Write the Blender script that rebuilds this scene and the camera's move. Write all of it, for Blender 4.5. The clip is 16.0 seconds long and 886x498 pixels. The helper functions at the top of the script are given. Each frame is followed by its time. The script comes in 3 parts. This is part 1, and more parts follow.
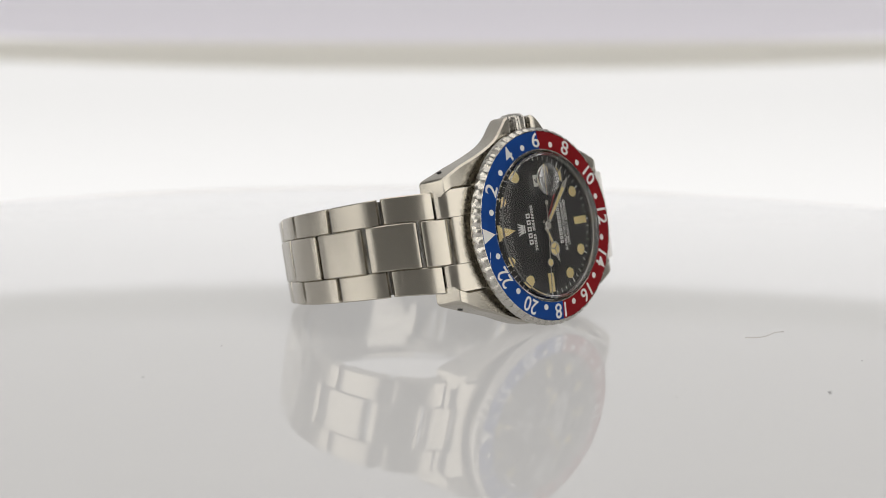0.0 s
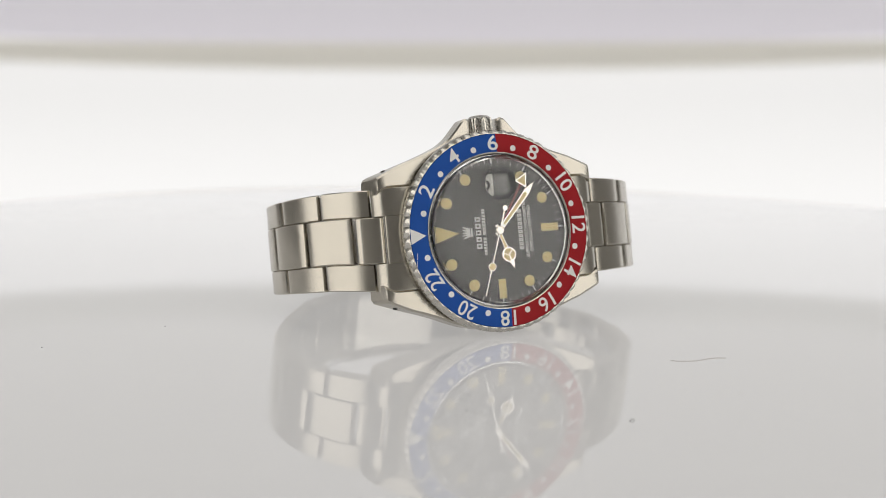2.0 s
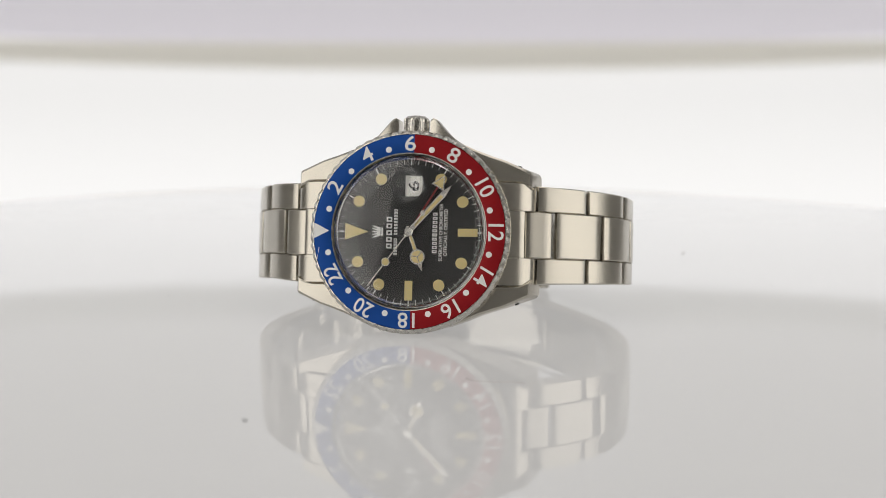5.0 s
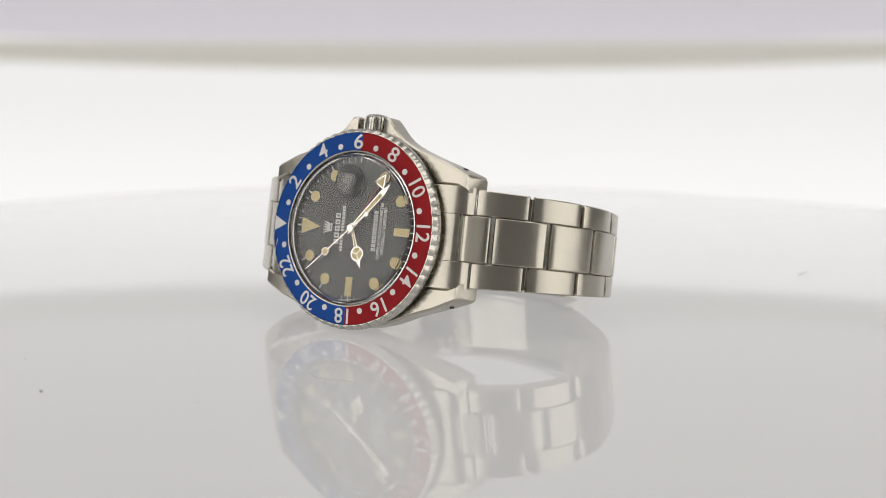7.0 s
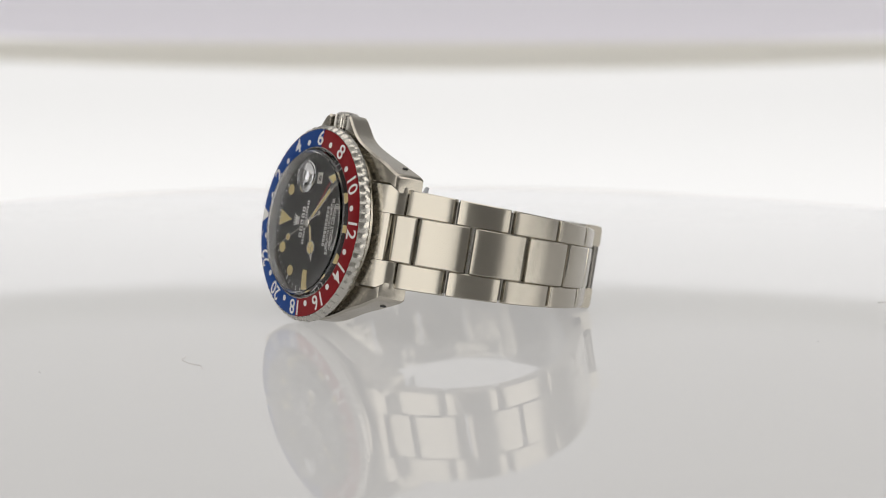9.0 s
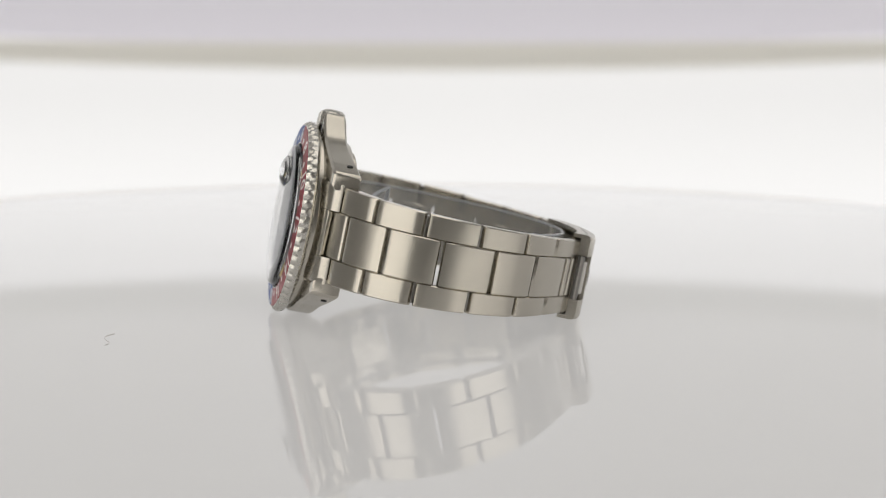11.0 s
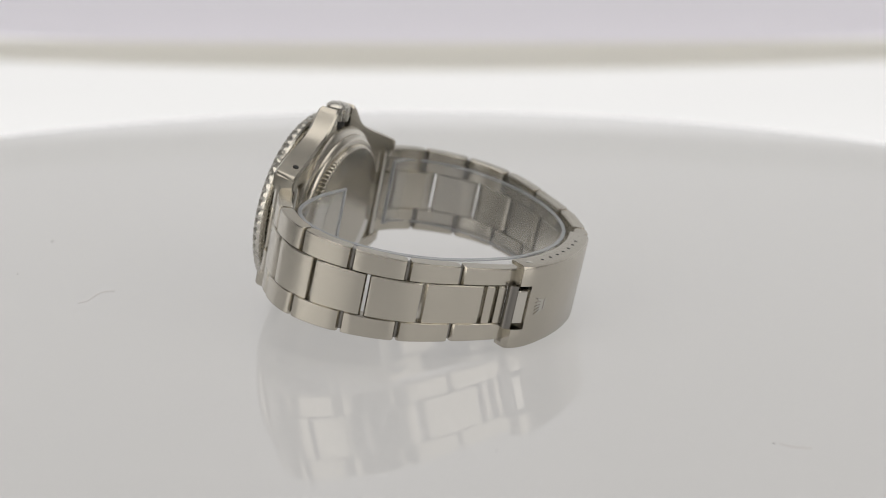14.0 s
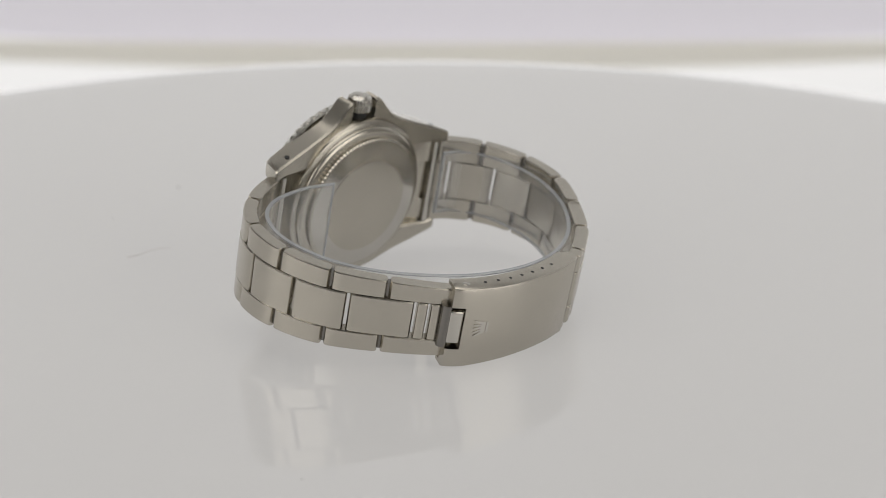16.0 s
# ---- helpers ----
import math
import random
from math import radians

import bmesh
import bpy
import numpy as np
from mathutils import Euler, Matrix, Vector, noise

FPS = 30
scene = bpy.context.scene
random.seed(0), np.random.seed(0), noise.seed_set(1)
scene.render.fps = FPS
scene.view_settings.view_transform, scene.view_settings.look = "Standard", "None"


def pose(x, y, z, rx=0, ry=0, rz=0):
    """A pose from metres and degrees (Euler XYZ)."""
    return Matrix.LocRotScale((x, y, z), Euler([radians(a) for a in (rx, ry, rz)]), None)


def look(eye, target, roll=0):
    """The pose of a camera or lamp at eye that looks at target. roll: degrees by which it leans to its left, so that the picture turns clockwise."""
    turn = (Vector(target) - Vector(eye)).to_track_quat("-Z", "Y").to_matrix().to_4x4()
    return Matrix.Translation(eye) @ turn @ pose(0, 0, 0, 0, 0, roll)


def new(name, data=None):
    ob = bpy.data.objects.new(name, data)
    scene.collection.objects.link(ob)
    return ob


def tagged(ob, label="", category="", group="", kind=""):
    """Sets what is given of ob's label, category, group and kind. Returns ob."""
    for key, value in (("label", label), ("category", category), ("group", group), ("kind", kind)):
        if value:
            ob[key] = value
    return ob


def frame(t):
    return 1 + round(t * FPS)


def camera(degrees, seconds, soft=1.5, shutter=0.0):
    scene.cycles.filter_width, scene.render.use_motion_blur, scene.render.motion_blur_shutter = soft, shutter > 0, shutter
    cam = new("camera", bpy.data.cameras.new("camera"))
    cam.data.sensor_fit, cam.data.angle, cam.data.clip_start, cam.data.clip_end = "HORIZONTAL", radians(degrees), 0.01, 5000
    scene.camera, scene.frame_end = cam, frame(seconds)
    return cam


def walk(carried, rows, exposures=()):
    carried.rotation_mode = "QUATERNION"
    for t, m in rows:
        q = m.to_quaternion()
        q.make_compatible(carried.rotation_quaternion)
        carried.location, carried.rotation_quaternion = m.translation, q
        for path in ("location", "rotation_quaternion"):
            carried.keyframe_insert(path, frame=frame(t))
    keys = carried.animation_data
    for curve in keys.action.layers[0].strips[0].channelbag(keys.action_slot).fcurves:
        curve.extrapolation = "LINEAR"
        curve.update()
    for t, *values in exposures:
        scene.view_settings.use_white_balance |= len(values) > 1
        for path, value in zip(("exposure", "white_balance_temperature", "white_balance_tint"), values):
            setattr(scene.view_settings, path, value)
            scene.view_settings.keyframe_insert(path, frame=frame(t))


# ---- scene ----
# camera: a macro camera on a swing arm, still at first, then rising on an arc
PIVOT_Y, PIVOT_Z = -0.00668, -0.02080
EYE_Y, EYE_Z, PITCH, YAW, ROLL = -0.36652, 0.06816, 8.651, 0.3588, 0.342
SPIN_START, SPIN_RATE = 45.635, -11.353          # turntable, degrees and degrees per second
RISE_START, RISE_RATE = 10.891, 2.151             # swing arm, seconds and degrees per second


def swing(t):
    """Angle of the swing arm in degrees, with a soft start."""
    e, u = 0.25, t - RISE_START
    if u <= -e:
        return 0.0
    if u < e:
        return RISE_RATE * (u + e) ** 2 / (4 * e)
    return RISE_RATE * u


def arm_pose(t):
    """The turn of the swing arm about its axle."""
    c = Matrix.Translation((0, PIVOT_Y, PIVOT_Z))
    return c @ pose(0, 0, 0, -swing(t), 0, 0) @ c.inverted()


cam = camera(28.85, 16.0, soft=0.65)
cam.data.dof.use_dof = True
cam.data.dof.focus_distance = 0.338
cam.data.dof.aperture_fstop = 16.0
CAM0 = pose(0, EYE_Y, EYE_Z, 90 - PITCH, 0, -YAW) @ pose(0, 0, 0, 0, 0, ROLL)
ARM_TIMES = [0.0, 5.0, 10.0, 10.4] + [10.5 + 0.1 * i for i in range(6)] + [11.5 + 0.5 * i for i in range(10)]
walk(cam, [(t, arm_pose(t) @ CAM0) for t in ARM_TIMES])

# light: dim room, two large softboxes beside the camera, one assumed above, a lit backdrop
scene.view_settings.exposure = 0.0
world = bpy.data.worlds.new("studio")
scene.world = world
world.use_nodes = True
world.node_tree.nodes["Background"].inputs[0].default_value = (0.9, 0.93, 1.0, 1)
world.node_tree.nodes["Background"].inputs[1].default_value = 0.3
SIDE_GLOW, TOP_GLOW, BACK_GLOW, SCRIM_GLOW = 1.12, 0.92, 0.79, 0.36


# ---- materials ----
def material(name, color, rough=0.5, metal=0.0, grain=0.0, grain_scale=(800, 800, 800), bump=0.0, coat=0.0, spots=0.0, emit=0.0, trans=0.0, ior=1.5, glow=None):
    m = bpy.data.materials.new(name)
    m.use_nodes = True
    nt = m.node_tree
    b = nt.nodes["Principled BSDF"]
    b.inputs["Base Color"].default_value = (*color, 1)
    b.inputs["Roughness"].default_value = rough
    b.inputs["Metallic"].default_value = metal
    b.inputs["Coat Weight"].default_value = coat
    b.inputs["IOR"].default_value = ior
    b.inputs["Transmission Weight"].default_value = trans
    if emit:
        b.inputs["Emission Color"].default_value = (*(glow or color), 1)
        b.inputs["Emission Strength"].default_value = emit
    if grain or bump or spots:
        co = nt.nodes.new("ShaderNodeTexCoord")
        mp = nt.nodes.new("ShaderNodeMapping")
        mp.inputs["Scale"].default_value = grain_scale
        nt.links.new(co.outputs["Object"], mp.inputs["Vector"])
        n = nt.nodes.new("ShaderNodeTexNoise")
        n.inputs["Scale"].default_value = 1.0
        n.inputs["Detail"].default_value = 3.0
        nt.links.new(mp.outputs["Vector"], n.inputs["Vector"])
        big = nt.nodes.new("ShaderNodeTexNoise")
        big.inputs["Scale"].default_value = 160.0
        nt.links.new(co.outputs["Object"], big.inputs["Vector"])
        mix = nt.nodes.new("ShaderNodeMix")
        mix.data_type = "RGBA"
        mix.inputs[6].default_value = (*[c * (1 - spots) for c in color], 1)
        mix.inputs[7].default_value = (*[min(1, c * (1 + spots)) for c in color], 1)
        nt.links.new(big.outputs["Fac"], mix.inputs[0])
        nt.links.new(mix.outputs[2], b.inputs["Base Color"])
        r = nt.nodes.new("ShaderNodeMapRange")
        r.inputs["From Min"].default_value, r.inputs["From Max"].default_value = 0.3, 0.7
        r.inputs["To Min"].default_value = max(0.02, rough - grain)
        r.inputs["To Max"].default_value = rough + grain
        nt.links.new(n.outputs["Fac"], r.inputs["Value"])
        nt.links.new(r.outputs["Result"], b.inputs["Roughness"])
        if bump:
            bp = nt.nodes.new("ShaderNodeBump")
            bp.inputs["Strength"].default_value = bump
            bp.inputs["Distance"].default_value = 0.00002
            nt.links.new(n.outputs["Fac"], bp.inputs["Height"])
            nt.links.new(bp.outputs["Normal"], b.inputs["Normal"])
    return m


STEEL = (0.535, 0.504, 0.442)
M_LINK = material("brushed_steel", STEEL, 0.25, 1.0, 0.022, (5200, 120, 120), 0.012, spots=0.05)
M_LINK_ACROSS = material("brushed_steel_long", STEEL, 0.26, 1.0, 0.012, (5200, 120, 120), 0.003, spots=0.05)
M_CASE = material("satin_steel", STEEL, 0.25, 1.0, 0.02, (200, 3500, 200), 0.008, spots=0.04)
M_POLISH = material("polished_steel", (0.58, 0.56, 0.515), 0.13, 1.0, 0.04, (700, 700, 700), spots=0.04)
M_BEZEL = material("bezel_steel", (0.60, 0.58, 0.535), 0.26, 1.0, 0.05, (900, 900, 900), spots=0.05)
# steel darkened in colour for the shade in the dial ring and bracelet gaps
M_FLANGE = material("shaded_steel", (0.22, 0.21, 0.195), 0.22, 1.0, 0.03, (900, 900, 900), spots=0.04)
# near-black colour stands for the shade in holes and behind the crown
M_DARK = material("gap_shade", (0.02, 0.02, 0.02), 0.6, grain=0.1)
M_BLUE = material("blue_insert", (0.009, 0.064, 0.29), 0.36, 0.3, 0.05, (900, 900, 900), spots=0.10, ior=1.35)
M_RED = material("red_insert", (0.26, 0.008, 0.012), 0.36, 0.3, 0.05, (900, 900, 900), spots=0.10, ior=1.35)
for insert in (M_BLUE, M_RED):
    insert.node_tree.nodes["Principled BSDF"].inputs["Specular IOR Level"].default_value = 0.28
M_NUMERAL = material("silver_print", (0.80, 0.79, 0.77), 0.4, grain=0.05)
M_DIAL = material("black_dial", (0.008, 0.008, 0.008), 0.38, grain=0.01, grain_scale=(900, 900, 900), spots=0.06)
M_PRINT = material("white_print", (0.88, 0.88, 0.86), 0.5, grain=0.05)
M_FAINT = material("faint_print", (0.16, 0.16, 0.16), 0.5, grain=0.05)
M_LUME = material("aged_lume", (0.80, 0.66, 0.30), 0.55, grain=0.1, grain_scale=(3000, 3000, 3000), bump=0.2, spots=0.14)
M_RIM = material("hand_metal", (0.82, 0.80, 0.75), 0.20, 1.0, 0.04)
M_REDHAND = material("red_lacquer", (0.28, 0.02, 0.02), 0.4, grain=0.05)
M_DATE = material("date_paper", (0.80, 0.79, 0.74), 0.6, grain=0.05)
M_INK = material("black_ink", (0.01, 0.01, 0.01), 0.6, grain=0.05)
M_CRYSTAL = material("acrylic_crystal", (1, 1, 1), 0.015, trans=1.0, ior=1.45)
M_FILM = material("clear_film", (0.86, 0.89, 0.93), 0.10, ior=1.45)
M_FILM.node_tree.nodes["Principled BSDF"].inputs["Alpha"].default_value = 0.085
M_FILM_EDGE = material("clear_film_edge", (0.50, 0.52, 0.55), 0.2, ior=1.45)
M_FILM_EDGE.node_tree.nodes["Principled BSDF"].inputs["Alpha"].default_value = 0.55
# glow added to the table top to lift its tone and weaken shadows
M_TABLE = material("white_acrylic_glow", (0.30, 0.296, 0.292), 0.012, grain=0.004, grain_scale=(60, 60, 60), spots=0.008, ior=1.37, emit=0.296, glow=(1.0, 0.985, 0.975))
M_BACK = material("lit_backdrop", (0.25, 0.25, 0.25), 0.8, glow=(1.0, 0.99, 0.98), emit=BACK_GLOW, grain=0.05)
# emission fades with height: the brightness falloff is put into the panel's glow
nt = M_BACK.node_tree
panel_co, axes, fade = nt.nodes.new("ShaderNodeTexCoord"), nt.nodes.new("ShaderNodeSeparateXYZ"), nt.nodes.new("ShaderNodeMapRange")
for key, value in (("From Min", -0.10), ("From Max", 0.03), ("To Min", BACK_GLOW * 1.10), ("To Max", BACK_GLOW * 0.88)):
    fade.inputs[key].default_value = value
nt.links.new(panel_co.outputs["Object"], axes.inputs[0])
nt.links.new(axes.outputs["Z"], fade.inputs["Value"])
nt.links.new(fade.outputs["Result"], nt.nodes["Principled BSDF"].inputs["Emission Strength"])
# header glow is added to set its tone; nothing lights it from behind
M_HEADER = material("grey_fabric_glow", (0.50, 0.48, 0.52), 0.9, grain=0.05, emit=0.42, glow=(0.97, 0.94, 1.0))
# scrim and strip glow are set by hand for bright and dark bands in the table
M_SCRIM = material("glow_scrim", (0.5, 0.5, 0.5), 0.9, grain=0.05, emit=SCRIM_GLOW, glow=(0.98, 0.97, 0.97))
M_SCRIM_LOW = material("glow_scrim_low", (0.5, 0.5, 0.5), 0.9, grain=0.05, emit=0.66, glow=(0.98, 0.98, 1.0))
M_STRIP = material("grey_strip", (0.45, 0.45, 0.44), 0.9, grain=0.05, emit=0.62)
# beige tone and glow imitate the shadow line below the header
M_SHADE_STRIP = material("beige_shade_strip", (0.62, 0.60, 0.55), 0.8, grain=0.05, emit=0.48)
M_SOFT = material("softbox_cloth", (1.0, 0.97, 0.92), 0.8, emit=SIDE_GLOW, grain=0.05)
M_SOFT_TOP = material("softbox_top_cloth", (1.0, 0.97, 0.93), 0.8, emit=TOP_GLOW, grain=0.05)
M_BLACK = material("black_cloth", (0.03, 0.03, 0.03), 0.8, grain=0.05)
M_ROOM = material("grey_wall", (0.60, 0.59, 0.57), 0.85, grain=0.05, spots=0.04)
M_FLOOR = material("dark_floor", (0.25, 0.24, 0.23), 0.6, grain=0.1, spots=0.1)
M_CEIL = material("white_ceiling", (0.75, 0.75, 0.74), 0.9, grain=0.05, spots=0.04)
M_FIBRE = material("pale_fibre", (0.55, 0.51, 0.49), 0.7, grain=0.05)
M_DUST = material("grey_dust", (0.10, 0.09, 0.09), 0.8, grain=0.05)

MM = 0.001


# ---- builders (meshes in millimetres unless said) ----
def link_mesh(name, bm, mat, smooth=True, unit=MM):
    me = bpy.data.meshes.new(name)
    bmesh.ops.recalc_face_normals(bm, faces=bm.faces)
    for v in bm.verts:
        v.co *= unit
    for f in bm.faces:
        f.smooth = smooth
    if smooth:
        for e in bm.edges:
            if len(e.link_faces) == 2 and e.calc_face_angle(0) > radians(32):
                e.smooth = False
    bm.to_mesh(me)
    bm.free()
    me.materials.append(mat)
    return me


def part(name, bm, mat, parent, label="", unit=MM, smooth=True):
    ob = new(name, link_mesh(name, bm, mat, smooth, unit))
    ob.parent = parent
    if label:
        ob["label"] = label
    return ob


def shared(name, me, parent, m):
    ob = new(name, me)
    ob.parent = parent
    ob.matrix_basis = m
    return ob


def lathe(profile, seg=96, closed=False, ripple=None, axis="z"):
    """Turn (radius, height) pairs round an axis; ripple(i, j, r) may change a radius."""
    bm = bmesh.new()
    rings = []
    for i in range(seg):
        a = 2 * math.pi * i / seg
        ring = []
        for j, (r, z) in enumerate(profile):
            q = ripple(i, j, r) if ripple else r
            c, s = q * math.cos(a), q * math.sin(a)
            ring.append(bm.verts.new((c, s, z) if axis == "z" else (z, c, s)))
        rings.append(ring)
    n = len(profile)
    for i in range(seg):
        p, q = rings[i], rings[(i + 1) % seg]
        for j in range(n if closed else n - 1):
            k = (j + 1) % n
            bm.faces.new((p[j], q[j], q[k], p[k]))
    bmesh.ops.remove_doubles(bm, verts=bm.verts, dist=1e-5)
    return bm


def prism(points, z0, z1, bm=None, chamfer=0.0):
    """A flat plate from an outline, with an optional chamfer at the top edge."""
    bm = bm or bmesh.new()
    cx = sum(p[0] for p in points) / len(points)
    cy = sum(p[1] for p in points) / len(points)

    def shrink(p):
        d = math.hypot(p[0] - cx, p[1] - cy) or 1
        k = max(0.0, 1 - chamfer / d)
        return cx + (p[0] - cx) * k, cy + (p[1] - cy) * k
    loops = [[bm.verts.new((*p, z0)) for p in points]]
    if chamfer:
        loops.append([bm.verts.new((*p, z1 - chamfer)) for p in points])
        loops.append([bm.verts.new((*shrink(p), z1)) for p in points])
    else:
        loops.append([bm.verts.new((*p, z1)) for p in points])
    n = len(points)
    for a, b in zip(loops, loops[1:]):
        for i in range(n):
            bm.faces.new((a[i], a[(i + 1) % n], b[(i + 1) % n], b[i]))
    bm.faces.new(loops[0][::-1])
    bm.faces.new(loops[-1])
    return bm


def loft(sections, bm=None):
    """A solid through equal-length rings of points."""
    bm = bm or bmesh.new()
    rings = [[bm.verts.new(p) for p in s] for s in sections]
    n = len(rings[0])
    for a, b in zip(rings, rings[1:]):
        for i in range(n):
            bm.faces.new((a[i], a[(i + 1) % n], b[(i + 1) % n], b[i]))
    bm.faces.new(rings[0][::-1])
    bm.faces.new(rings[-1])
    return bm


def rect_ring(x0, x1, z0, z1, c):
    """Eight corners of a chamfered rectangle in (x, z)."""
    return [(x0 + c, z0), (x1 - c, z0), (x1, z0 + c), (x1, z1 - c), (x1 - c, z1), (x0 + c, z1), (x0, z1 - c), (x0, z0 + c)]


def disc(r, n=28, cx=0.0, cy=0.0):
    return [(cx + r * math.cos(2 * math.pi * i / n), cy + r * math.sin(2 * math.pi * i / n)) for i in range(n)]


def text_mesh(text, height, mat, width=None, bold=0.0, depth=0.05):
    """Solid letters, centred, of that cap height in millimetres; reading along -y turned by the caller."""
    cu = bpy.data.curves.new("text", "FONT")
    cu.body, cu.align_x, cu.align_y = text, "LEFT", "BOTTOM_BASELINE"
    cu.size, cu.extrude, cu.offset, cu.resolution_u = 1.0, 0.02, bold, 4
    ob = new("text", cu)
    bpy.context.view_layer.update()
    me = bpy.data.meshes.new_from_object(ob.evaluated_get(bpy.context.evaluated_depsgraph_get()))
    bpy.data.objects.remove(ob)
    co = np.zeros(len(me.vertices) * 3)
    me.vertices.foreach_get("co", co)
    co = co.reshape(-1, 3)
    lo, hi = co.min(0), co.max(0)
    k = height / (hi[1] - lo[1])
    kx = width / (hi[0] - lo[0]) if width else k
    co = (co - (lo + hi) / 2) * (kx, k, depth / max(1e-6, hi[2] - lo[2])) * MM
    me.vertices.foreach_set("co", co.ravel())
    me.update()
    me.materials.clear()
    me.materials.append(mat)
    return me


def dial_at(hour_angle, r, z):
    """Pose on the dial at a clockwise angle from twelve; local +y points outward."""
    a = radians(hour_angle)
    return pose(r * math.sin(a) * MM, r * math.cos(a) * MM, z * MM, 0, 0, -hour_angle)


# ---- studio shell and equipment ----
def box(x0, x1, y0, y1, z0, z1):
    bm = bmesh.new()
    bmesh.ops.create_cube(bm, size=1)
    for v in bm.verts:
        v.co = ((x0 + x1) / 2 + v.co.x * (x1 - x0), (y0 + y1) / 2 + v.co.y * (y1 - y0), (z0 + z1) / 2 + v.co.z * (z1 - z0))
    return bm


def setting(name, bm, mat, label, category):
    ob = new(name, link_mesh(name, bm, mat, False, 1.0))
    return tagged(ob, label, category, kind="structure")


FZ = -0.95
setting("floor", box(-1.6, 1.6, -1.7, 1.7, FZ - 0.05, FZ), M_FLOOR, "dark grey studio floor", "floor")
setting("ceiling", box(-1.6, 1.6, -1.7, 1.7, 1.6, 1.65), M_CEIL, "plain white studio ceiling", "ceiling")
setting("wall_north", box(-1.6, 1.6, 1.7, 1.75, FZ, 1.6), M_ROOM, "plain light grey studio wall", "wall")
setting("wall_south", box(-1.6, 1.6, -1.75, -1.7, FZ, 1.6), M_ROOM, "plain light grey studio wall", "wall")
setting("wall_east", box(1.6, 1.65, -1.7, 1.7, FZ, 1.6), M_ROOM, "plain light grey studio wall", "wall")
setting("wall_west", box(-1.65, -1.6, -1.7, 1.7, FZ, 1.6), M_ROOM, "plain light grey studio wall", "wall")


def softbox(name, m, w, h, glow, label):
    ob = new(name)
    ob.matrix_basis = m
    tagged(ob, label, "studio light")
    part("diffuser", box(-w / 2, w / 2, -h / 2, h / 2, -0.012, -0.006), glow, ob, "glowing white cloth", 1.0, False)
    bm = bmesh.new()
    a = [bm.verts.new((x * w * 0.515, y * h * 0.515, 0.0)) for x, y in ((-1, -1), (1, -1), (1, 1), (-1, 1))]
    b = [bm.verts.new((x * w * 0.2, y * h * 0.2, 0.22)) for x, y in ((-1, -1), (1, -1), (1, 1), (-1, 1))]
    for i in range(4):
        bm.faces.new((a[i], a[(i + 1) % 4], b[(i + 1) % 4], b[i]))
    bm.faces.new(b)
    bm.faces.new(a[::-1])
    part("shell", bm, M_BLACK, ob, "black cloth shell", 1.0, False)
    return ob


for side in (-1, 1):
    sx, sy = side * 0.66, -0.51
    soft = softbox("softbox", look((sx, sy, 0.36), (0, 0, 0.10)), 0.84, 0.78, M_SOFT, "large black softbox with a glowing white front")
    bm = lathe([(0.0, FZ), (0.16, FZ), (0.16, FZ + 0.02), (0.016, FZ + 0.03), (0.016, 0.36), (0.0, 0.36)], 20)
    stand = part("stand", bm, M_BLACK, soft, "black steel light stand", 1.0)
    stand.matrix_basis = soft.matrix_basis.inverted() @ pose(sx * 1.17, sy * 1.17, 0)
# overhead light assumed, out of view, added to light the table from above
softbox("softbox", look((0, 0.05, 1.15), (0, 0.0499, 0)), 1.0, 1.0, M_SOFT_TOP, "overhead black softbox with a glowing white front, added unseen")
bm = lathe([(0.0, 1.36), (0.012, 1.36), (0.012, 1.598), (0.0, 1.598)], 16)
tagged(part("ceiling_rod", bm, M_BLACK, None, "", 1.0), "black rod that hangs the light from the ceiling", "rod")
bpy.data.objects["ceiling_rod"].location = (0, 0.05, 0)

# lit backdrop and grey header, carried by the swing arm opposite the camera
BACK = 1.35
backdrop = tagged(new("backdrop_panel"), "white glowing backdrop panel under a grey fabric header", "backdrop")
HALF = math.tan(radians(28.85 / 2)) / 784 * BACK
EDGE_V = (441 - 110) * HALF


def in_arm(u, v, d):
    return CAM0 @ Vector((u, v, -d))


def curved_sheet(v0, v1, d, bow, thick, rise=0.0, n=24, half=0.5):
    """An upright sheet facing the camera, bowed toward its sides."""
    bm = bmesh.new()
    rows = []
    for i in range(n + 1):
        u = -half + 2 * half * i / n
        k = (u / half) ** 2
        rows.append([bm.verts.new(in_arm(u, v, dd)) for v, dd in ((v0 + rise * k, d - bow * k), (v1, d - bow * k), (v1, d - bow * k + thick), (v0 + rise * k, d - bow * k + thick))])
    for a, b in zip(rows, rows[1:]):
        for j in range(4):
            bm.faces.new((a[j], a[(j + 1) % 4], b[(j + 1) % 4], b[j]))
    bm.faces.new(rows[0][::-1])
    bm.faces.new(rows[-1])
    return bm


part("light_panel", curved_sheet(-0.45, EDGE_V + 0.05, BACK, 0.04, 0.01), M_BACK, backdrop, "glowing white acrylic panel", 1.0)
part("header", curved_sheet(EDGE_V + 0.009, EDGE_V + 0.052, BACK - 0.03, 0.04, 0.008, 0.012), M_HEADER, backdrop, "pale lilac-grey fabric header with added glow", 1.0)
# strip put in for the shadow line at the header's lower edge
part("shade_strip", curved_sheet(EDGE_V - 0.009, EDGE_V + 0.011, BACK - 0.034, 0.04, 0.014, 0.012), M_SHADE_STRIP, backdrop, "beige strip for the shadow line under the header", 1.0)
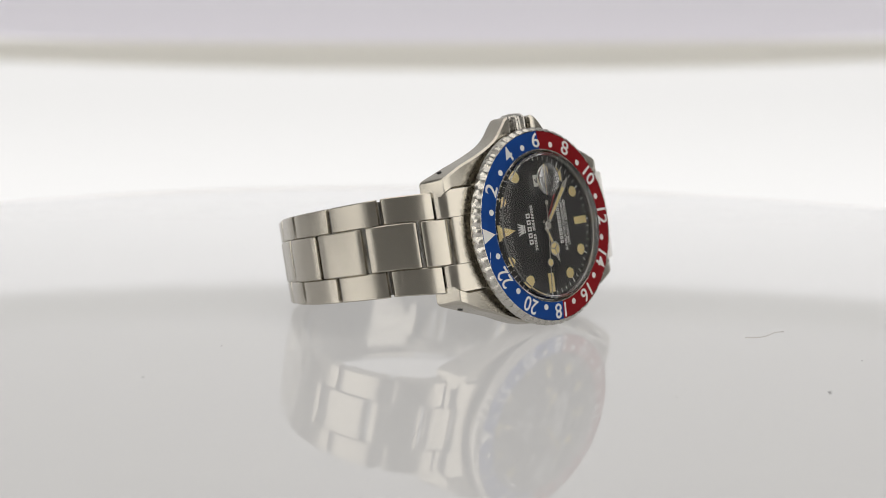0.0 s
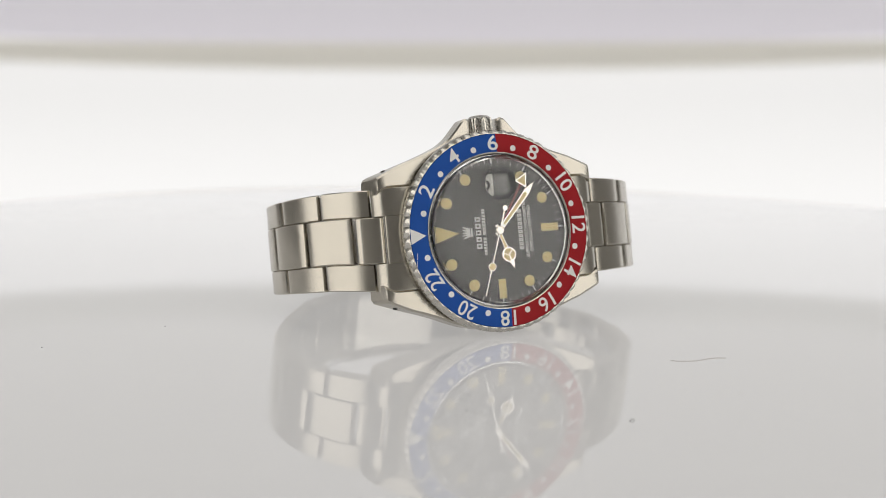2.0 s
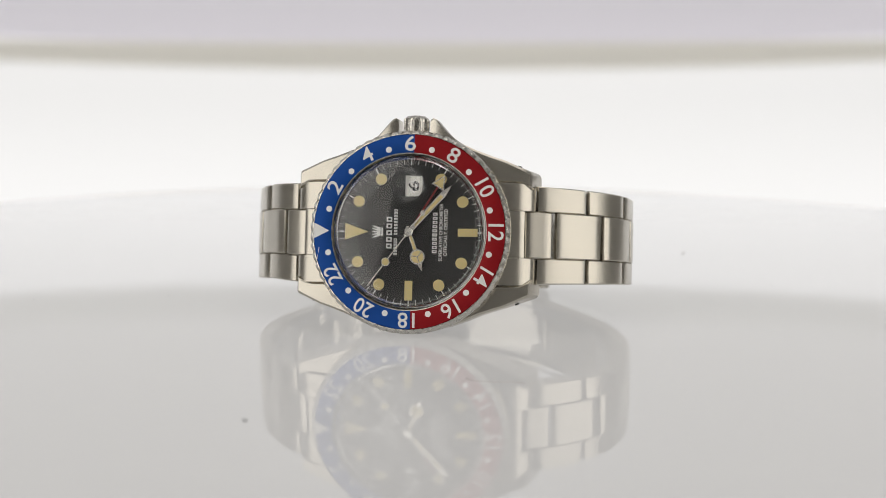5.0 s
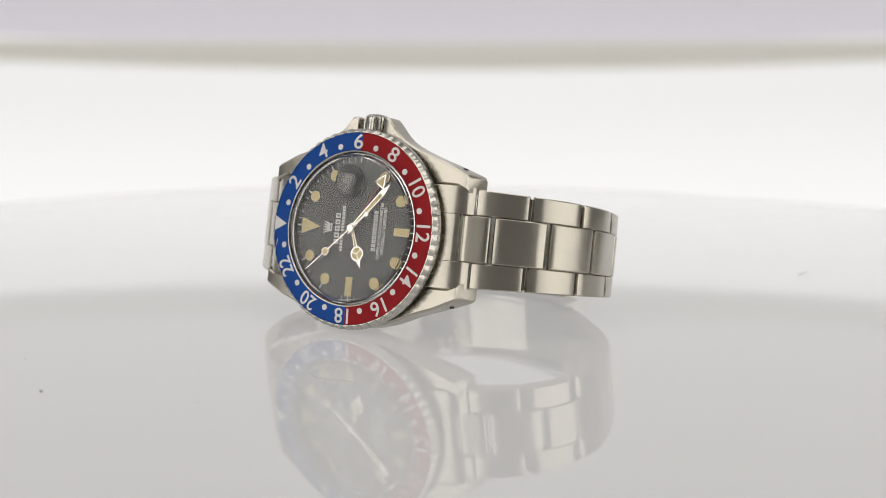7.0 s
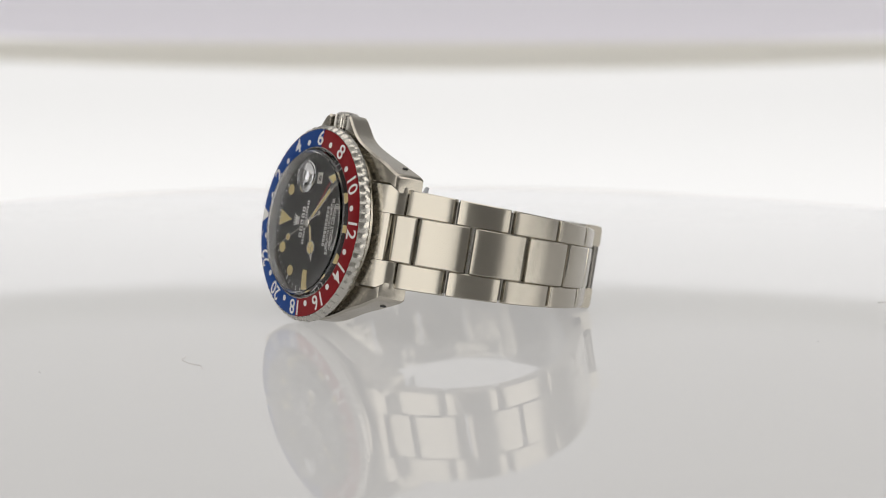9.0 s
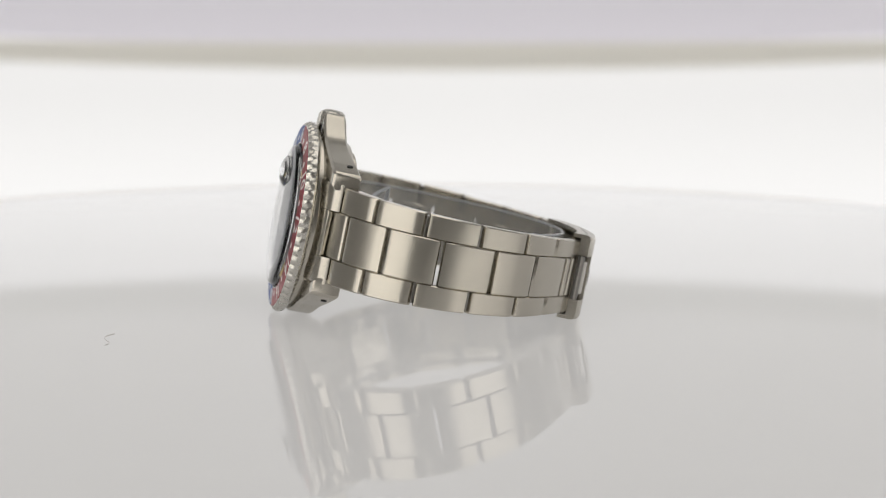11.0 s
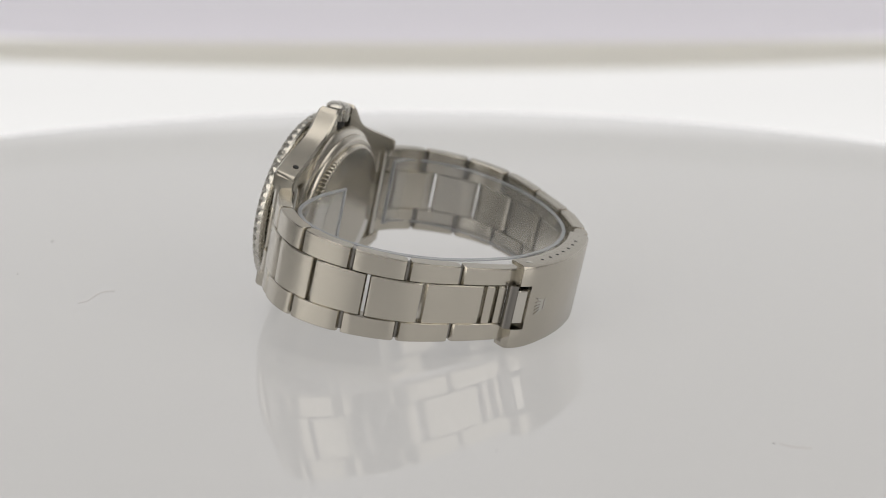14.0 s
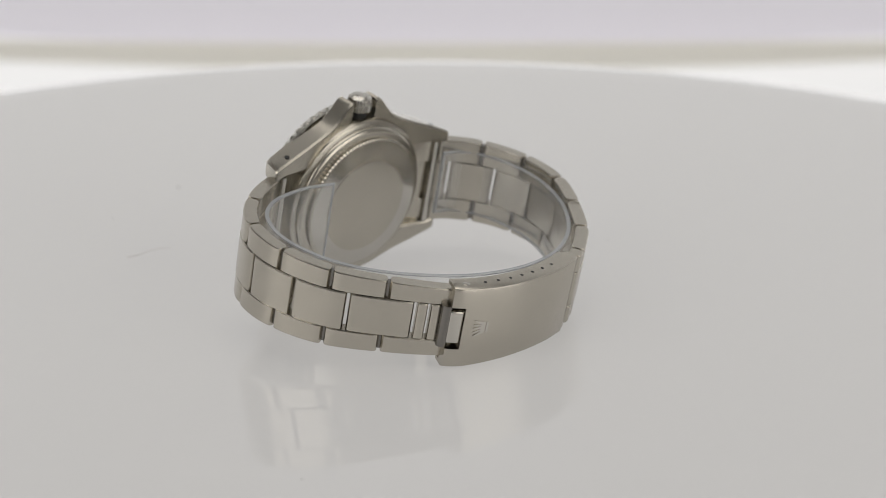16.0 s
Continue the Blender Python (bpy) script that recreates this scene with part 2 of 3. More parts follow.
for side in (-1, 1):
    bm = bmesh.new()
    p, q = in_arm(side * 0.512, -0.05, BACK - 0.05), Vector((side * 0.53, PIVOT_Y, PIVOT_Z))
    d = (q - p).normalized()
    up = d.cross(Vector((1, 0, 0)))
    loft([[tuple(e + Vector((1, 0, 0)) * x + up * z) for x, z in ((-0.012, -0.02), (0.012, -0.02), (0.012, 0.02), (-0.012, 0.02))] for e in (p, q)], bm)
    part("arm", bm, M_BLACK, backdrop, "black swing arm", 1.0, False)
for side in (-1, 1):
    bm = lathe([(0.0, FZ), (0.14, FZ), (0.14, FZ + 0.02), (0.025, FZ + 0.03), (0.025, PIVOT_Z), (0.0, PIVOT_Z)], 24)
    post = part("arm_post", bm, M_BLACK, None, "", 1.0)
    post.location = (side * 0.57, PIVOT_Y, 0)
    tagged(post, "black post that carries the swing arm", "post", "swing arm posts")

# tall unseen scrim, added for the table to mirror; a grey strip darkens that reflection
scrim = tagged(new("scrim"), "tall white glowing scrim with a grey strip, added unseen", "scrim")


def scrim_band(z0, z1, r0):
    bm = bmesh.new()
    rows = []
    for i in range(33):
        a = radians(-62 + 124 * i / 32)
        rows.append([bm.verts.new((r * math.sin(a), r * math.cos(a) * 1.1, z)) for r, z in ((r0, z0), (r0, z1), (r0 + 0.01, z1), (r0 + 0.01, z0))])
    for a, b in zip(rows, rows[1:]):
        for j in range(4):
            bm.faces.new((a[j], a[(j + 1) % 4], b[(j + 1) % 4], b[j]))
    bm.faces.new(rows[0][::-1])
    bm.faces.new(rows[-1])
    return bm


part("lower_cloth", scrim_band(FZ, 0.225, 1.15), M_SCRIM_LOW, scrim, "bright white glowing cloth, added unseen", 1.0)
part("upper_cloth", scrim_band(0.2255, 1.3, 1.15), M_SCRIM, scrim, "white glowing cloth, added unseen", 1.0)
part("added_strip", scrim_band(0.212, 0.24, 1.144), M_STRIP, scrim, "grey strip added to darken the table reflection", 1.0)

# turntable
turntable = tagged(new("turntable"), "round glossy white acrylic turntable top with added glow", "turntable")
R_T = 0.2262
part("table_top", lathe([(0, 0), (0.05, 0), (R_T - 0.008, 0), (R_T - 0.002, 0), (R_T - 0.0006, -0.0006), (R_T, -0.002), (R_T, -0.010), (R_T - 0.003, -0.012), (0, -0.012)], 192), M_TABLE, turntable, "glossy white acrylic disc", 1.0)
part("hub", lathe([(0, -0.0125), (0.07, -0.0125), (0.07, -0.05), (0, -0.05)], 48), M_BLACK, turntable, "black hub below the disc", 1.0)
pedestal = tagged(new("pedestal", link_mesh("pedestal", lathe([(0, FZ), (0.2, FZ), (0.2, FZ + 0.03), (0.06, FZ + 0.06), (0.06, -0.0505), (0, -0.0505)], 48), M_BLACK, True, 1.0)), "black turntable pedestal on the floor", "pedestal")

# ---- the wristwatch; x to three o'clock, y to twelve, z out of the dial ----
watch = tagged(new("wristwatch"), "steel wristwatch with blue and red bezel lying on its side", "watch")
WATCH = Matrix(((-0.019365, -0.999812, -0.001387, 0.001354), (0.200055, -0.002516, -0.979781, -0.031210), (0.979593, -0.019251, 0.200066, 0.020513), (0, 0, 0, 1)))


def flank(rows, sy, sx):
    """One side of the middle case, from the lug tip inward: rows of (y, outer x, front z, back z)."""
    secs = []
    for y, b, hi, lo in rows:
        lean = 1.3 * max(0.0, min(1.0, (y - 18.5) / 5.5))
        a = 10.15 if y > 13.4 else 10.15 - 0.9 * min(4.0, 13.4 - y)
        ring = []
        for x, z in rect_ring(min(a, b - 3.0), b, lo, hi, 0.42):
            f = max(0.0, min(1.0, (z - lo) / (hi - lo)))
            ring.append((sx * x, sy * (y - lean * f), z))
        secs.append(ring)
    return loft(secs)


# crown side sweeps out into the guards; the other side runs on to the middle
GUARD_ROWS = ((24.9, 11.9, -4.9, -9.6), (24.6, 12.3, -4.45, -9.85), (23.8, 12.65, -4.2, -9.8), (22.5, 13.1, -4.1, -9.65), (20.5, 13.8, -3.95, -9.4), (18.5, 14.5, -3.8, -9.15), (16.0, 15.3, -3.65, -8.8), (13.5, 16.2, -3.5, -8.45),
              (11.5, 17.0, -3.4, -8.15), (9.8, 17.75, -3.3, -8.0), (8.4, 18.6, -3.2, -7.9), (7.2, 19.6, -3.1, -7.8), (6.2, 20.7, -3.0, -7.7), (5.2, 21.85, -2.95, -7.6), (4.5, 22.6, -2.95, -7.5), (3.8, 22.9, -3.0, -7.4), (3.2, 22.6, -3.2, -7.2))
PLAIN_ROWS = GUARD_ROWS[:8] + ((11.0, 17.3, -3.4, -8.2), (8.0, 18.4, -3.2, -8.0), (5.0, 19.1, -3.1, -7.9), (2.5, 19.4, -3.0, -7.9), (0.0, 19.45, -3.0, -7.9))


def build_case():
    bm = lathe([(15.2, -2.3), (18.0, -2.3), (18.5, -2.6), (18.7, -3.2), (18.7, -7.6), (18.2, -8.5), (17.4, -8.9), (16.2, -9.1), (15.6, -9.1), (15.2, -8.8)], 120, True)
    case = part("case", bm, M_CASE, watch, "satin steel case body")
    for sy in (-1, 1):
        part("crown_side_flank", flank(GUARD_ROWS, sy, 1), M_CASE, case, "satin flank with lug and crown guard")
        part("plain_flank", flank(PLAIN_ROWS, sy, -1), M_CASE, case, "satin flank with lug")
    # solid dark plugs, shade of the lug holes put into their colour
    bm = lathe([(0, -0.2), (0.42, -0.2), (0.42, 0.03), (0, 0.03)], 16, axis="x")
    for v in bm.verts:
        v.co.z *= 1.5
    hole = link_mesh("lug_hole", bm, M_DARK)
    for sx in (-1, 1):
        for sy in (-1, 1):
            shared("lug_hole", hole, case, pose(sx * 13.78 * MM, sy * 20.8 * MM, -7.7 * MM, 0, 0, 0 if sx > 0 else 180) @ pose(0, 0, 0, 0, 0, 19 if sx * sy > 0 else -19))
    ring = [(17.3, -8.92), (17.2, -9.5), (16.9, -9.9), (16.4, -10.1), (15.7, -10.15), (15.45, -10.25), (15.4, -11.0), (15.0, -11.25), (14.6, -11.3), (11.3, -11.75), (11.0, -11.8), (10.4, -11.8), (0, -11.8)]
    back = part("case_back", lathe(ring[:9] + [(14.6, -10.6), (17.3, -8.6)], 300, True, ripple=lambda i, j, r: r - (0.32 if j in (5, 6) and i % 3 == 0 else 0)), M_CASE, watch, "screw-down steel case back with a fluted edge")
    part("bevel", lathe([(14.58, -10.6)] + [(14.58, -11.3)] + ring[9:], 120), M_POLISH, back, "polished bevel round the middle")
    part("back_disc", lathe([(0, -11.8), (10.9, -11.8), (10.9, -11.86), (10.7, -11.9), (10.0, -11.9), (0, -11.9)], 96), M_CASE, back, "brushed matt disc")
    crown = part("crown", lathe([(0, 20.0), (2.35, 20.0), (2.62, 20.2), (2.65, 22.4), (2.5, 22.9), (1.9, 23.4), (0.8, 23.6), (0, 23.6)], 96, axis="x", ripple=lambda i, j, r: r - (0.28 if j in (2, 3) and i % 4 > 1 else 0)), M_BEZEL, watch, "fluted steel winding crown")
    crown.location = (0, 0, -5.3 * MM)
    part("tube", lathe([(0, 18.3), (1.9, 18.3), (1.9, 20.05), (0, 20.05)], 32, axis="x"), M_DARK, crown)


def build_bezel():
    prof = [(15.5, -2.25), (15.45, 0.20), (15.6, 0.24), (15.75, 0.05), (19.2, -0.20), (19.3, 0.02), (19.5, 0.0), (19.95, -0.45), (20.15, -0.85), (20.2, -1.25), (20.15, -1.9), (19.85, -2.3), (19.2, -2.4)]
    cut = {6: 0.16, 7: 0.46, 8: 0.42, 9: 0.16}
    bezel = part("bezel", lathe(prof, 360, True, lambda i, j, r: r - cut.get(j, 0) * max(0.0, math.cos(2 * math.pi * i / 6)) ** 0.8), M_BEZEL, watch, "rotating steel bezel with a notched front edge")
    for name, mat, sign in (("blue_insert", M_BLUE, 1), ("red_insert", M_RED, -1)):
        bm = bmesh.new()
        rows = []
        split = -0.8
        for i in range(65):
            f = i / 64
            ring = []
            for r, z in ((15.62, 0.30), (15.75, 0.34), (19.15, 0.08), (19.22, -0.02), (19.22, -0.18), (15.62, 0.08)):
                a0 = math.asin(split / r)
                a1 = math.pi - a0
                a = a0 + (a1 - a0) * f if sign > 0 else a1 + (a0 + 2 * math.pi - a1) * f
                ring.append((r * math.cos(a), r * math.sin(a), z))
            rows.append(ring)
        loft(rows, bm)
        part(name, bm, mat, bezel, name.split("_")[0] + " half of the bezel insert")
    tilt = math.degrees(math.atan2(0.26, 3.4))
    dot = link_mesh("bezel_dot", prism(disc(0.6, 20), 0, 0.035), M_NUMERAL, False)
    for h in range(1, 24, 2):
        shared("bezel_dot", dot, bezel, dial_at(h * 15, 16.7, 0.275) @ pose(0, 0, 0, -tilt))
    for h in range(2, 24, 2):
        t = str(h)
        me = text_mesh(t, 3.05, M_NUMERAL, {1: 2.2, 2: 3.75}[len(t)] * (0.9 if t in ("10", "12", "14", "16", "18") else 1.0), 0.010)
        shared("numeral", me, bezel, dial_at(h * 15, 17.45, 0.225) @ pose(0, 0, 0, -tilt))
    for y0, x0, x1 in ((18.0, -3.3, -4.5), (18.25, -4.8, -6.0)):
        part("scratch", prism([(x0, y0), (x1, y0 + 0.15), (x1, y0 + 0.25), (x0, y0 + 0.09)], 0.16, 0.185), M_NUMERAL, bezel, "fine white scratch", MM, False)
    tri = link_mesh("bezel_triangle", prism([(-1.55, 1.65), (0, -1.5), (1.55, 1.65)], 0, 0.035), M_NUMERAL, False)
    shared("bezel_triangle", tri, bezel, dial_at(0, 17.5, 0.215) @ pose(0, 0, 0, -tilt))


def coronet(w, h, mat_z=0.04):
    """A plain five-pointed coronet outline."""
    pts = [(-0.34, 0.0), (0.34, 0.0)]
    for i in range(5):
        x = 0.5 - 0.25 * i
        pts.append((x * 1.0 + 0.03, 1.0 - 0.12 * abs(x)))
        pts.append((x * 1.0 - 0.03, 1.0 - 0.12 * abs(x)))
        if i < 4:
            pts.append(((x - 0.125) * 0.62, 0.35))
    bm = prism([(x * w, y * h) for x, y in pts], 0, mat_z)
    prism([(-0.34 * w, -0.28 * h), (0.34 * w, -0.28 * h), (0.36 * w, -0.1 * h), (-0.36 * w, -0.1 * h)], 0, mat_z, bm)
    return bm


def build_dial():
    z = -1.55
    dial = part("dial", lathe([(0, z), (14.9, z), (14.9, z - 0.4), (0, z - 0.4)], 96), M_DIAL, watch, "black dial with cream hour markers")
    part("flange", lathe([(14.5, z + 0.02), (15.35, 0.1), (15.42, 0.1), (15.42, z - 0.3), (14.5, z - 0.3)], 96, True), M_FLANGE, dial, "steel ring round the dial")
    dot = link_mesh("hour_marker", prism(disc(1.12, 28), 0, 0.14, chamfer=0.06), M_LUME)
    bar = link_mesh("hour_marker", prism([(-0.78, -1.9), (0.78, -1.9), (0.78, 1.9), (-0.78, 1.9)], 0, 0.14, chamfer=0.05), M_LUME)
    tri = link_mesh("hour_marker", prism([(-1.65, 2.3), (0, -2.4), (1.65, 2.3)], 0, 0.14, chamfer=0.05), M_LUME)
    for h in range(12):
        if h == 3:
            continue
        me, r = (tri, 10.75) if h == 0 else (bar, 11.5) if h in (6, 9) else (dot, 12.0)
        shared("hour_marker", me, dial, dial_at(h * 30, r, z + 0.004))
    thin = link_mesh("minute_mark", prism([(-0.055, -0.4), (0.055, -0.4), (0.055, 0.4), (-0.055, 0.4)], 0, 0.03), M_PRINT, False)
    wide = link_mesh("minute_mark", prism([(-0.11, -0.55), (0.11, -0.55), (0.11, 0.45), (-0.11, 0.45)], 0, 0.03), M_PRINT, False)
    for i in range(60):
        shared("minute_mark", wide if i % 5 == 0 else thin, dial, dial_at(i * 6, 13.75, z + 0.004))
    part("coronet", coronet(2.4, 1.75), M_PRINT, dial, "small white coronet emblem").location = (0, 5.9 * MM, (z + 0.004) * MM)

    def blanks(y, h, total, count, stroke, skip=()):
        """A row of plain hollow boxes in place of a name."""
        step = total / count
        for i in range(count):
            if i in skip:
                continue
            x0, x1 = -total / 2 + i * step, -total / 2 + i * step + step * 0.74
            bm = bmesh.new()
            for a0, a1, b0, b1 in ((x0, x0 + stroke, y - h / 2, y + h / 2), (x1 - stroke, x1, y - h / 2, y + h / 2), (x0 + stroke, x1 - stroke, y + h / 2 - stroke, y + h / 2), (x0 + stroke, x1 - stroke, y - h / 2, y - h / 2 + stroke)):
                prism([(a0, b0), (a1, b0), (a1, b1), (a0, b1)], z + 0.004, z + 0.035, bm)
            part("print_box", bm, M_PRINT, dial, "", MM, False)
    blanks(4.15, 1.15, 6.6, 5, 0.3)
    blanks(2.85, 0.7, 9.2, 16, 0.17, (6,))
    blanks(-5.0, 0.95, 8.2, 10, 0.24)
    for x0 in (-3.6, -1.2, 1.2):
        part("print_bar", prism([(x0, -13.1), (x0 + 1.9, -13.1), (x0 + 1.9, -12.9), (x0, -12.9)], z + 0.004, z + 0.03), M_FAINT, dial, "", MM, False)
    for t, y, w in (("SUPERLATIVE CHRONOMETER", -6.2, 11.3), ("OFFICIALLY CERTIFIED", -7.15, 9.3)):
        shared("printed_line", text_mesh(t, 0.72, M_PRINT, w, 0.025, 0.03), dial, pose(0, y * MM, (z + 0.02) * MM))
    frame_bm = prism([(8.05, -0.95), (10.45, -0.95), (10.45, 0.95), (8.05, 0.95)], z + 0.004, z + 0.03)
    date = part("date_disc", frame_bm, M_DATE, dial, "white date window", MM, False)
    shared("date_numeral", text_mesh("6", 1.25, M_INK, 1.2, 0.012, 0.02), date, pose(9.25 * MM, 0, (z + 0.045) * MM))


def build_pointers():
    z = -0.95
    hour = part("hour_hand", prism([(-0.35, -1.2), (0.35, -1.2), (0.42, 4.0), (-0.42, 4.0)], 0, 0.10, chamfer=0.04), M_RIM, watch, "short steel hour pointer with a round cream end")
    ring = lathe([(1.22, 0.02), (1.5, 0.02), (1.5, 0.12), (1.22, 0.12)], 40, True)
    for v in ring.verts:
        v.co.y += 5.2
    prism([(-0.55, 6.5), (0, 8.3), (0.55, 6.5)], 0.0, 0.10, ring)
    for k in range(3):
        a = radians(90 + 120 * k)
        c, s = math.cos(a), math.sin(a)
        prism([(-0.1 * s, 5.2 + 0.1 * c), (0.1 * s, 5.2 - 0.1 * c), (1.3 * c + 0.1 * s, 5.2 + 1.3 * s - 0.1 * c), (1.3 * c - 0.1 * s, 5.2 + 1.3 * s + 0.1 * c)], 0.09, 0.13, ring)
    part("ring", ring, M_RIM, hour)
    part("lume", prism(disc(1.24, 28, 0, 5.2), 0.03, 0.09), M_LUME, hour, "cream luminous fill")
    part("lume", prism([(-0.2, 0.9), (0.2, 0.9), (0.26, 3.8), (-0.26, 3.8)], 0.09, 0.115), M_LUME, hour, "cream luminous fill")
    hour.matrix_basis = pose(0, 0, (z - 0.02) * MM, 0, 0, -250.3)
    gmt = part("twentyfour_hour_hand", prism([(-0.17, -1.0), (0.17, -1.0), (0.17, 10.6), (-0.17, 10.6)], 0, 0.08), M_REDHAND, watch, "thin red 24-hour pointer with a cream triangle")
    part("triangle_rim", prism([(-1.5, 10.4), (1.5, 10.4), (0, 13.2)], 0, 0.10, chamfer=0.03), M_RIM, gmt, "steel triangle rim")
    part("triangle_lume", prism([(-1.05, 10.7), (1.05, 10.7), (0, 12.65)], 0.09, 0.13), M_LUME, gmt, "cream luminous fill")
    gmt.matrix_basis = pose(0, 0, (z + 0.2) * MM, 0, 0, -122.0)
    minute = part("minute_hand", prism([(-0.45, -1.2), (0.45, -1.2), (0.62, 10.2), (0, 12.5), (-0.62, 10.2)], 0, 0.10, chamfer=0.05), M_RIM, watch, "long steel minute pointer with cream fill")
    part("lume", prism([(-0.25, 1.6), (0.25, 1.6), (0.36, 9.6), (-0.36, 9.6)], 0.095, 0.125), M_LUME, minute, "cream luminous fill")
    minute.matrix_basis = pose(0, 0, (z + 0.42) * MM, 0, 0, -132.3)
    second = part("second_hand", prism([(-0.13, -4.6), (0.13, -4.6), (0.09, 13.4), (-0.09, 13.4)], 0, 0.07), M_RIM, watch, "thin steel seconds pointer with a cream dot")
    part("counterweight", prism(disc(0.52, 20, 0, -4.6), 0, 0.09), M_RIM, second)
    part("dot_rim", prism(disc(0.86, 24, 0, 7.5), 0, 0.09), M_RIM, second)
    part("dot_lume", prism(disc(0.68, 24, 0, 7.5), 0.085, 0.12), M_LUME, second, "cream luminous dot")
    part("boss", lathe([(0, 0.3), (0.7, 0.3), (0.9, 0.15), (0.9, -0.7), (0, -0.7)], 32), M_RIM, watch, "steel centre boss").location = (0, 0, (z + 0.6) * MM)
    return second, z + 0.64


def build_crystal():
    outer = [(0, 2.15), (4, 2.12), (8, 2.02), (11.5, 1.85), (13.8, 1.72), (14.5, 1.5), (14.88, 1.05), (15.0, 0.5), (15.05, -0.6)]
    inner = [(14.4, -0.6), (14.35, 0.5), (14.15, 0.72), (13.7, 0.8), (10, 0.9), (5, 0.96), (0, 1.0)]
    crystal = part("crystal", lathe(outer + inner, 128), M_CRYSTAL, watch, "clear domed acrylic crystal")
    crystal.visible_shadow = False
    R, a = 4.7, 3.3
    base = R - math.sqrt(R * R - a * a)
    prof = [(0, base)] + [(R * math.sin(q), base - R + R * math.cos(q)) for q in (math.asin(a / R) * k / 12 for k in range(1, 13))]
    lens = part("date_magnifier", lathe(prof + [(a, -0.22), (0, -0.22)], 64), M_CRYSTAL, crystal, "raised clear magnifier over the date")
    lens.location = (9.2 * MM, 0, 2.23 * MM)
    lens.visible_shadow = False


# ---- bracelet ----
def spline(points, n=40):
    """Dense Catmull-Rom line with arc lengths."""
    p = [points[0]] + list(points) + [points[-1]]
    out = []
    for i in range(1, len(p) - 2):
        a, b, c, d = (np.array(q, float) for q in p[i - 1:i + 3])
        for k in range(n):
            t = k / n
            out.append(0.5 * (2 * b + (c - a) * t + (2 * a - 5 * b + 4 * c - d) * t * t + (3 * b - a - 3 * c + d) * t ** 3))
    out.append(np.array(points[-1], float))
    out = np.array(out)
    s = np.concatenate([[0], np.cumsum(np.linalg.norm(np.diff(out, axis=0), axis=1))])
    return out, s


LINE_SIX = [(-24.2, -6.7), (-28.5, -8.5), (-32.5, -10.9), (-36.2, -14.0), (-39.3, -17.9), (-41.1, -22.4), (-41.8, -27.5), (-41.2, -32.5), (-39.8, -37.2), (-37.4, -41.9), (-33.9, -46.2), (-28.9, -50.9), (-24.4, -54.7), (-20.6, -57.5), (-17.6, -59.2)]
LINE_TWELVE = [(24.2, -6.7), (28.2, -9.2), (31.5, -12.7), (34.4, -16.2), (36.5, -20.5), (37.7, -25.5), (37.8, -31.0), (36.2, -36.9), (32.8, -42.9), (28.9, -48.6), (24.4, -54.0), (20.4, -57.3), (16.8, -59.8), (13.4, -61.7)]
LINE_CLASP = [(-20.8, -60.2), (-15.5, -62.4), (-9.0, -63.9), (-2.0, -64.4), (5.0, -63.9), (10.8, -62.6)]


def along(line, s):
    pts, acc = line
    s = max(0.0, min(acc[-1], s))
    i = min(len(acc) - 2, int(np.searchsorted(acc, s, side="right")) - 1)
    f = (s - acc[i]) / max(1e-9, acc[i + 1] - acc[i])
    q = pts[i] * (1 - f) + pts[i + 1] * f
    j0, j1 = max(0, i - 6), min(len(pts) - 1, i + 7)
    d = pts[j1] - pts[j0]
    d /= np.linalg.norm(d)
    return q, d


def band_piece(line, s0, s1, xa, xb, th, sign, end_r=1.1, drop=0.0, cham=0.32, n=10, bow=0.0):
    """A solid piece of bracelet between two stations; xa, xb give the side edges at each station."""
    secs = []
    ss = [s0 + (s1 - s0) * (0.5 - 0.5 * math.cos(math.pi * k / n)) for k in range(n + 1)]
    for s in ss:
        q, d = along(line, s)
        nrm = np.array((d[1], -d[0])) * sign          # outward
        e = min(s - s0, s1 - s)
        fall = drop + (end_r - math.sqrt(max(0, end_r ** 2 - (end_r - e) ** 2)) if e < end_r else 0) * 0.75 - bow * 4 * (s - s0) * (s1 - s) / (s1 - s0) ** 2
        a, b = xa(s), xb(s)
        c = min(cham, (b - a) * 0.3)
        inner_r = end_r * 1.35
        inn = th - (inner_r - math.sqrt(max(0, inner_r ** 2 - (inner_r - e) ** 2)) if e < inner_r else 0) * 0.8
        ring = []
        for x, o in ((a + c, -fall), (b - c, -fall), (b, -fall - c), (b, -inn + c), (b - c, -inn), (a + c, -inn), (a, -inn + c), (a, -fall - c)):
            p = q + nrm * o
            ring.append((x, p[0], p[1]))
        secs.append(ring)
    return loft(secs)


def core_width(s):
    return 4.62 - 0.010 * s


